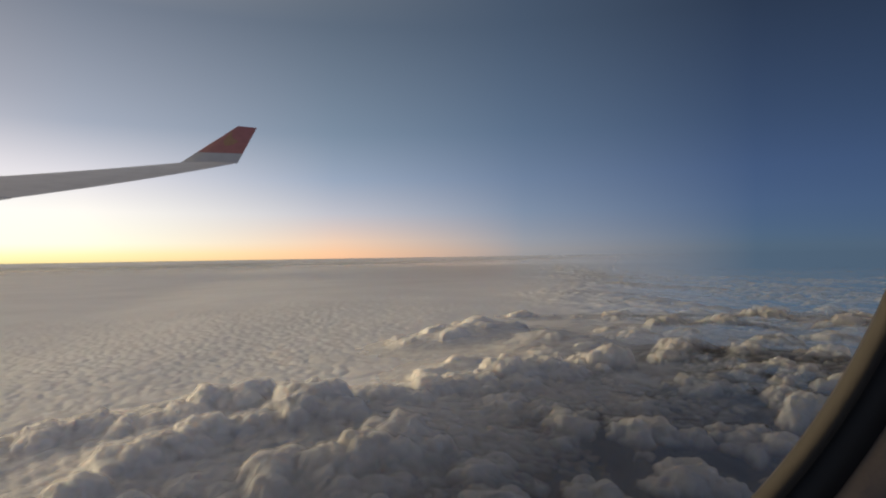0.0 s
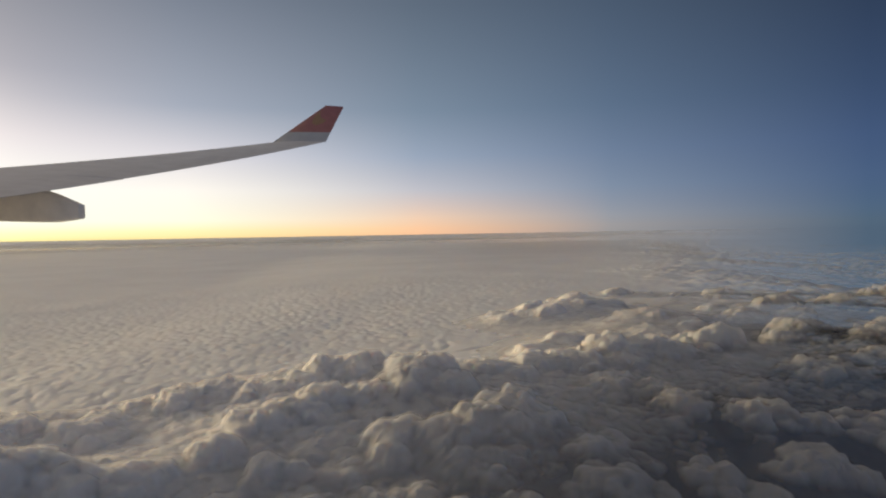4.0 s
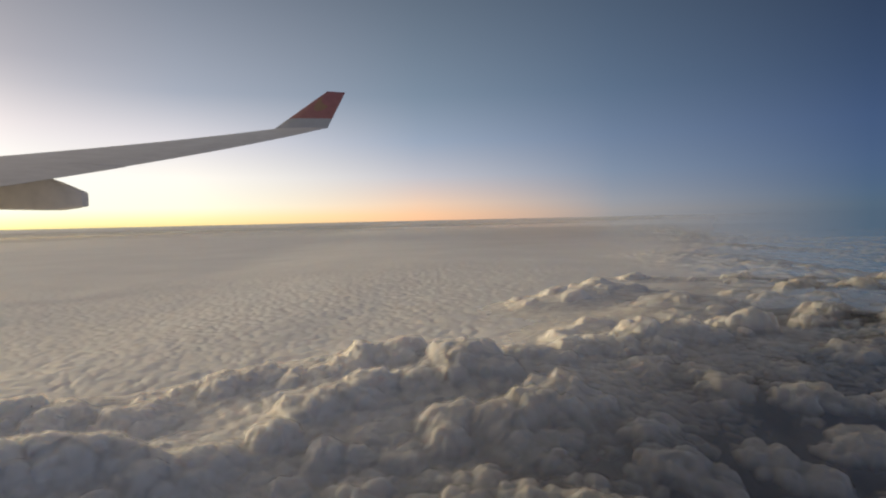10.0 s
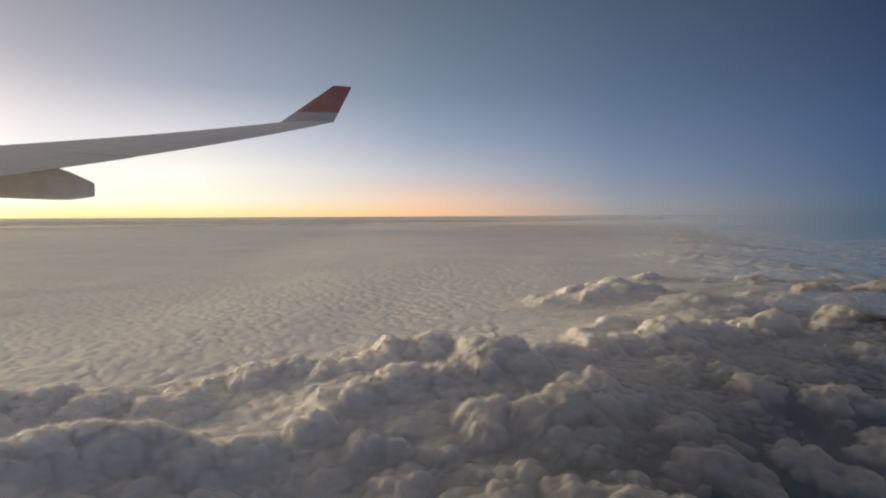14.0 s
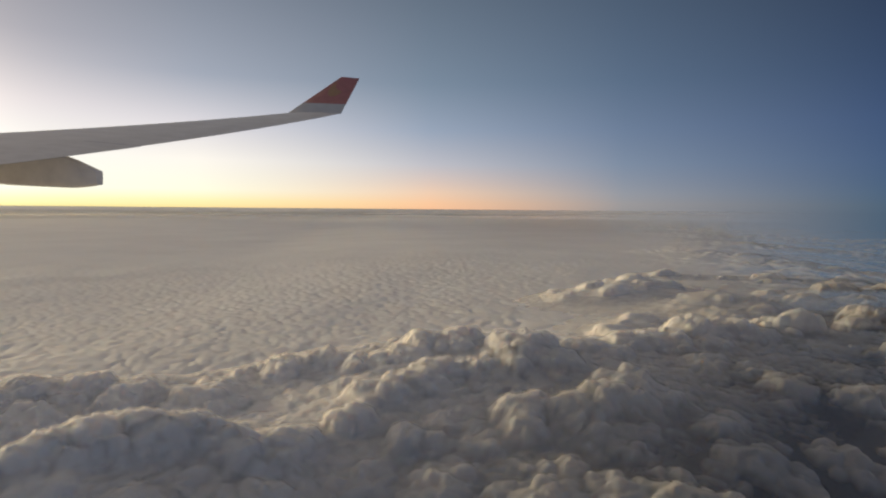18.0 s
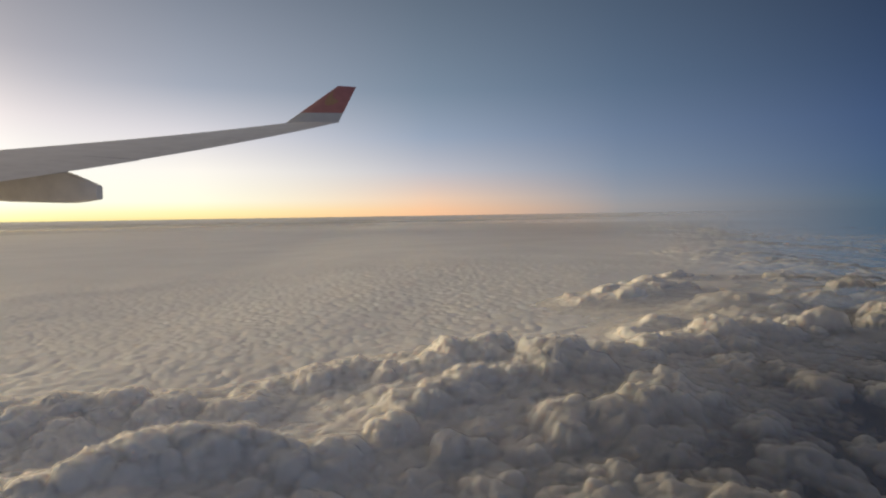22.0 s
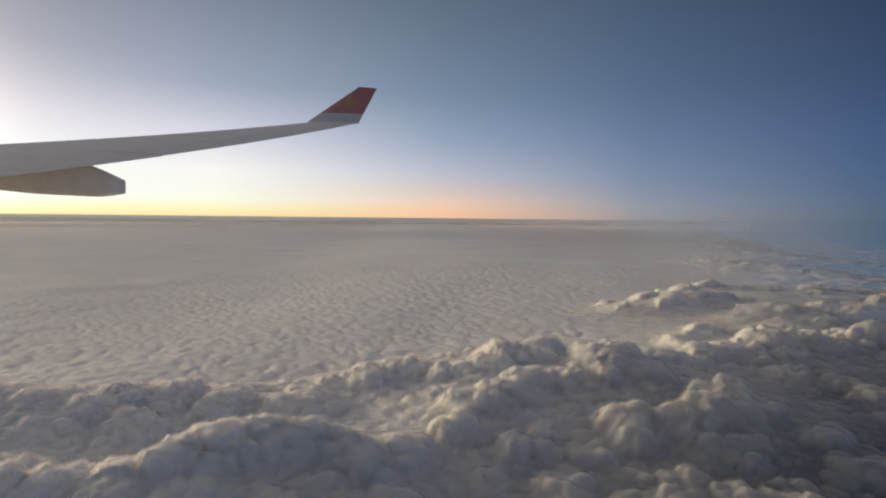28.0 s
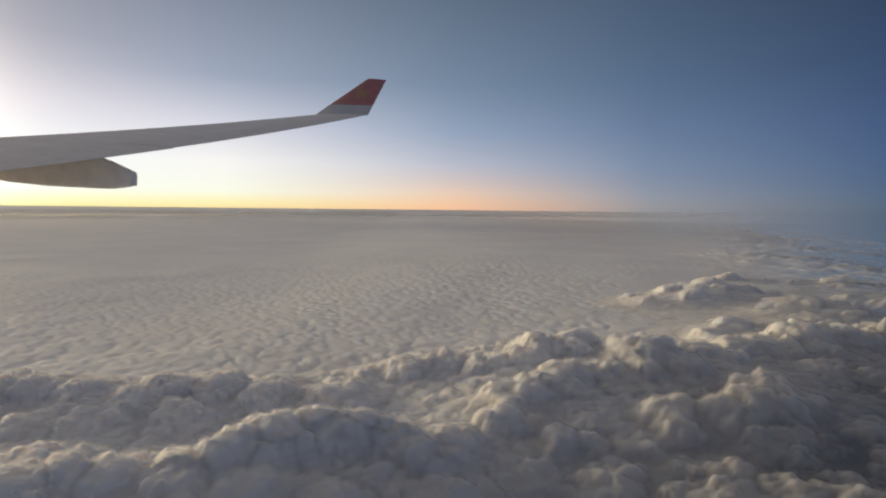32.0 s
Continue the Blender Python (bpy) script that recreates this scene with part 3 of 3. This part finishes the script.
EAST = [
    (0.481, 1.274, 0.126, 0.033), (0.468, 1.134, 0.120, 0.038), (0.474, 1.089, 0.115, 0.037), (0.609, 1.237, 0.126, 0.028),
    (0.507, 1.026, 0.115, 0.026), (0.397, 1.004, 0.104, 0.026), (0.406, 0.957, 0.104, 0.029), (0.393, 1.339, 0.126, 0.052),
    (0.634, 1.150, 0.115, 0.045), (0.442, 1.429, 0.109, 0.065), (0.350, 1.073, 0.098, 0.047),
]
RIM = [
    (0.965, 1.726, 0.128, 0.045), (0.562, 1.844, 0.128, 0.030), (0.921, 2.059, 0.13, 0.045), (0.691, 1.821, 0.128, 0.035),
    (0.513, 1.747, 0.134, 0.032), (0.78, 1.5, 0.118, 0.040), (0.62, 1.45, 0.118, 0.040),
]
NEAR = [
    (-0.034, 0.693, 0.085, 0.035), (-0.046, 0.757, 0.09, 0.038), (-0.116, 0.731, 0.085, 0.036), (0.065, 0.736, 0.070, 0.040),
    (-0.321, 0.733, 0.085, 0.024), (-0.28, 0.692, 0.08, 0.034), (-0.203, 0.64, 0.08, 0.031), (-0.22, 0.60, 0.078, 0.029),
    (-0.161, 0.605, 0.082, 0.029), (-0.109, 0.633, 0.078, 0.036), (-0.374, 0.637, 0.065, 0.033), (-0.301, 0.634, 0.07, 0.032),
    (-0.011, 0.657, 0.066, 0.038), (0.18, 0.796, 0.072, 0.035), (-0.12, 0.585, 0.088, 0.022), (-0.09, 0.58, 0.086, 0.022),
]
# the soft floor between the banks: low heads strewn evenly
strewn = random.Random(5)
FLOOR = []
for row in range(9):
    for col in range(27):
        x, y = -1.42 + 0.078 * col + strewn.uniform(-0.03, 0.03), 0.40 + 0.075 * row + strewn.uniform(-0.03, 0.03)
        crowded = any(math.hypot(x - h[0], y - h[1]) < 0.075 + 0.4 * h[3] for h in STRIP + MOUND + FORE + CENTRE + RIDGE + RIGHT + EAST + NEAR)
        if y < 0.80 + 0.28 * ease(x, -0.5, 0.3) and not crowded:
            FLOOR.append((x, y, 0.044 + 0.03 * ease(x, -0.6, 0.0) * ease(y, 0.5, 0.85) - 0.018 * ease(x - 0.3 * y, -0.35, 0.1) * ease(-y, -0.95, -0.8) + 0.028 * ease(-x, 0.35, 0.6) * ease(-y, -0.62, -0.5) + strewn.uniform(-0.014, 0.012), strewn.uniform(0.04, 0.065)))
cloud_field([
    (STRIP, "long low cumulus strip with warm lit crest", 2.4),
    (MOUND, "billowing warm-edged cumulus mound rising above grey hollows", 2.2),
    (FORE, "rolling cumulus bank with golden rims and grey shade", 2.2),
    (CENTRE, "broad central cumulus ridge with pinkish beige heads", 2.3),
    (RIDGE, "short cumulus ridge standing above dark grey hollows", 2.3),
    (RIGHT, "stepped cumulus bank with pale crests in blue-grey shade", 2.6),
    (EAST, "scattered cumulus tops catching pink light above blue shade", 2.6),
    (NEAR, "low soft cumulus bank in dim grey shade", 2.6),
    (DOME, "small round cumulus dome rising alone from the grey bank", 1.5),
    (PUFF, "small round-topped cumulus puff beside the lone dome", 1.5),
], FLOOR, 0.0023, seed=53)
LOW = []
for row in range(9):
    for col in range(10):
        x, y = -0.2 + 0.13 * col + 0.045 * row + strewn.uniform(-0.05, 0.05), 1.16 + 0.13 * row + strewn.uniform(-0.05, 0.05)
        if x - 0.35 * (y - 1.1) > -0.22 + strewn.uniform(0, 0.15):
            LOW.append((x, y, 0.097 + strewn.uniform(-0.012, 0.016), strewn.uniform(0.026, 0.055)))
cloud_field([
    (LOW, "low broken cumulus sheet in blue shade with pale tops", 3.0),
    (FAR, "distant group of tall rounded cumulus heads", 4.5),
    (RIM, "far line of pinkish cumulus tops above blue shade", 2.6),
    (HEAD, "single small cumulus tower catching the sun", 1.8),
], [], 0.0038, seed=73, rough=0.65, brood=12, haze=2.6)

# ---- the aircraft's wing ----
SWING = radians(10.6)
ABEAM = Vector((-math.sin(SWING), math.cos(SWING), 0))      # outwards, along the span
AHEAD = Vector((-math.cos(SWING), -math.sin(SWING), 0))     # along the flight


def at_wing(span, fore, z):
    return ABEAM * span + AHEAD * fore + Vector((0, 0, z))


def edges(span):
    """Leading and trailing edge of the wing at a distance along the span."""
    s = span - 25
    lead = at_wing(span, 5.75 + (34.5 - span) * 0.625, LEAD[0] * s * s + LEAD[1] * s + LEAD[2])
    trail = at_wing(span, 3.0 + (34.5 - span) * 0.4, TRAIL[0] * s * s + TRAIL[1] * s + TRAIL[2])
    return lead, trail


LEAD, TRAIL = (0.00204, 0.20757, 3.28326), (0.00185, 0.23289, 3.21637)


def part(name, bm, mat, parent, label=""):
    bmesh.ops.recalc_face_normals(bm, faces=bm.faces)
    me = bpy.data.meshes.new(name)
    bm.to_mesh(me)
    bm.free()
    me.materials.append(mat)
    ob = new(name, me)
    ob.parent = parent
    if label:
        ob["label"] = label
    return ob


def loft(rings, smooth=True):
    """A closed body through rings of equal length, with both ends capped."""
    bm = bmesh.new()
    rows = [[bm.verts.new(p) for p in ring] for ring in rings]
    n = len(rows[0])
    for a, b in zip(rows, rows[1:]):
        for i in range(n):
            f = bm.faces.new((a[i], a[(i + 1) % n], b[(i + 1) % n], b[i]))
            f.smooth = smooth
    bm.faces.new(rows[0])
    bm.faces.new(rows[-1])
    bm.normal_update()
    for e in bm.edges:
        e.smooth = e.calc_face_angle(0.0) < 0.6
    return bm


def section(span, c0, c1, thick=0.1, drop=0.0, steps=9):
    """The closed outline of the wing's profile between two fractions of its chord."""
    lead, trail = edges(span)
    chord = (trail - lead).length
    pts_up, pts_low = [], []
    for i in range(steps + 1):
        c = c0 + (c1 - c0) * (i / steps) ** (1.7 if c0 == 0 else 1.0)
        t = 5 * thick * chord * (0.2969 * math.sqrt(c) - 0.126 * c - 0.3516 * c * c + 0.2843 * c ** 3 - 0.1030 * c ** 4)
        mid = lead.lerp(trail, c) - Vector((0, 0, drop * (c - c0)))
        pts_up.append(mid + Vector((0, 0, t * 0.40 + 0.004)))
        pts_low.append(mid - Vector((0, 0, t * 0.9 + 0.004)))
    return pts_up + pts_low[::-1]


def wing_piece(name, s0, s1, c0, c1, mat, parent, label="", drop=0.0, n=10):
    return part(name, loft([section(s0 + (s1 - s0) * i / n, c0, c1, drop=drop) for i in range(n + 1)]), mat, parent, label)


wing = tagged(new("aircraft_wing"), "grey airliner wing with red-topped upturned winglet and flap fairing", "aircraft wing")
wing_piece("wing_box", 11.0, 32.75, 0.145, 0.70, WING_GREY, wing, "matt grey painted upper skin", n=24)
for s0, s1 in ((11.0, 16.0), (16.04, 20.6), (20.64, 25.0), (25.04, 29.2), (29.24, 32.6)):
    wing_piece("slat", s0, s1, 0.0, 0.142, BARE_METAL, wing, "bare metal leading-edge slat")
for s0, s1 in ((11.0, 15.2), (15.23, 20.4)):
    wing_piece("flap", s0, s1, 0.7005, 1.0, WING_PANEL, wing, "retracted grey flap", drop=0.05)
for s0, s1 in ((20.45, 25.6), (25.63, 31.2)):
    wing_piece("aileron", s0, s1, 0.7005, 1.0, WING_PANEL, wing, "grey aileron")
wing_piece("tip_panel", 31.23, 32.46, 0.7005, 1.0, WING_GREY, wing)

# winglet: a thin blade that turns up from the tip
root_lead, root_trail = at_wing(33.2, 6.56, 5.16), at_wing(32.48, 3.82, 5.03)
top_lead, top_trail = at_wing(34.7, 4.034, 7.312), at_wing(34.7, 3.073, 7.245)


def blade_ring(v, thick):
    a, b = root_lead.lerp(top_lead, v), root_trail.lerp(top_trail, v)
    side = ABEAM * thick * (b - a).length
    ring = []
    for i in range(9):
        c = i / 8
        ring.append(a.lerp(b, c) + side * math.sqrt(max(c, 0.0)) * (1 - c) * 1.3)
    for i in range(7, 0, -1):
        c = i / 8
        ring.append(a.lerp(b, c) - side * math.sqrt(c) * (1 - c) * 1.3)
    return ring


winglet = part("winglet", loft([blade_ring(v, 0.08) for v in (0.0, 0.12, 0.26)]), PALE, wing, "pale grey foot of the winglet")
part("winglet_top", loft([blade_ring(v, 0.08) for v in (0.262, 0.5, 0.8, 0.97, 1.0)]), RED, winglet, "red painted winglet top")

# a gold swoosh on the inner face of the red top
emblem = bmesh.new()
ring = []
for i in range(20):
    a = 2 * math.pi * i / 20
    u, v = 0.40 + 0.28 * math.cos(a), 0.64 + 0.10 * math.sin(a) - 0.13 * math.cos(a) + 0.06 * math.cos(2 * a)
    lead_p, trail_p = root_lead.lerp(top_lead, v), root_trail.lerp(top_trail, v)
    ring.append(emblem.verts.new(lead_p.lerp(trail_p, u) - ABEAM * (0.012 + 0.08 * 1.3 * math.sqrt(u) * (1 - u) * (trail_p - lead_p).length)))
emblem.faces.new(ring)
bmesh.ops.solidify(emblem, geom=emblem.faces[:], thickness=0.006)
part("emblem", emblem, GOLD, winglet, "faded gold swoosh")

# flap track fairing: a canoe under the wing with a square-cut tail
RINGS = [(9.34, 0.93, 1.342, 0.20), (9.7, 0.87, 1.51, 0.26), (10.03, 0.835, 1.66, 0.30), (10.4, 0.84, 1.80, 0.32), (11.2, 0.87, 1.84, 0.33), (11.9, 0.90, 1.9, 0.33), (13.0, 1.0, 1.9, 0.30), (14.2, 1.25, 1.9, 0.2), (14.9, 1.6, 1.85, 0.06)]


def canoe(fore, low, high, half):
    ring = []
    for i in range(16):
        a = 2 * math.pi * i / 16
        cx, cz = math.cos(a), math.sin(a)
        cx, cz = math.copysign(abs(cx) ** 0.35, cx), math.copysign(abs(cz) ** 0.35, cz)
        ring.append(at_wing(19.2 + half * cx, fore, (low + high) / 2 + (high - low) / 2 * cz))
    return ring


part("flap_track_fairing", loft([canoe(*r) for r in RINGS]), FAIRING_GREY, wing, "grey canoe-shaped fairing with a blunt square tail")

# ---- the cabin window's edge ----
NEARBY = 0.35
SEAT_EYE = Vector((-0.081, 0.123, 0.296))
WIN = SEAT_EYE + (Vector((-0.1200, 0.243, 0.3465)) - SEAT_EYE) * NEARBY


def arc_strip(profile, start, end, n=48):
    """A strip bent round the window's corner; profile: pairs of radius and depth."""
    bm = bmesh.new()
    rows = []
    for i in range(n + 1):
        a = radians(start + (end - start) * i / n)
        rows.append([bm.verts.new(WIN + Vector((r * math.cos(a), d, r * math.sin(a))) * NEARBY) for r, d in profile])
    m = len(profile)
    for a, b in zip(rows, rows[1:]):
        for i in range(m):
            f = bm.faces.new((a[i], a[(i + 1) % m], b[(i + 1) % m], b[i]))
            f.smooth = True
    bm.faces.new(rows[0])
    bm.faces.new(rows[-1])
    return bm


window = tagged(new("window_1"), "rounded corner of a dim cabin window surround", "window", kind="structure")
part("bevel", arc_strip([(0.1400, 0.003), (0.1404, 0.0), (0.1420, -0.001), (0.1426, 0.002), (0.1415, 0.006)], -66, 4), TRIM, window, "brownish window bevel, coloured dark for cabin shade")
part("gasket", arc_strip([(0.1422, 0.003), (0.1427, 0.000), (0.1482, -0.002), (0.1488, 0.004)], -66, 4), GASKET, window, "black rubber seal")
part("lining", arc_strip([(0.1482, 0.0), (0.1488, -0.004), (0.1540, -0.006), (0.2300, -0.012), (0.2300, 0.004), (0.1495, 0.006)], -66, 4), LINING, window, "beige plastic cabin lining, coloured dark for cabin shade")
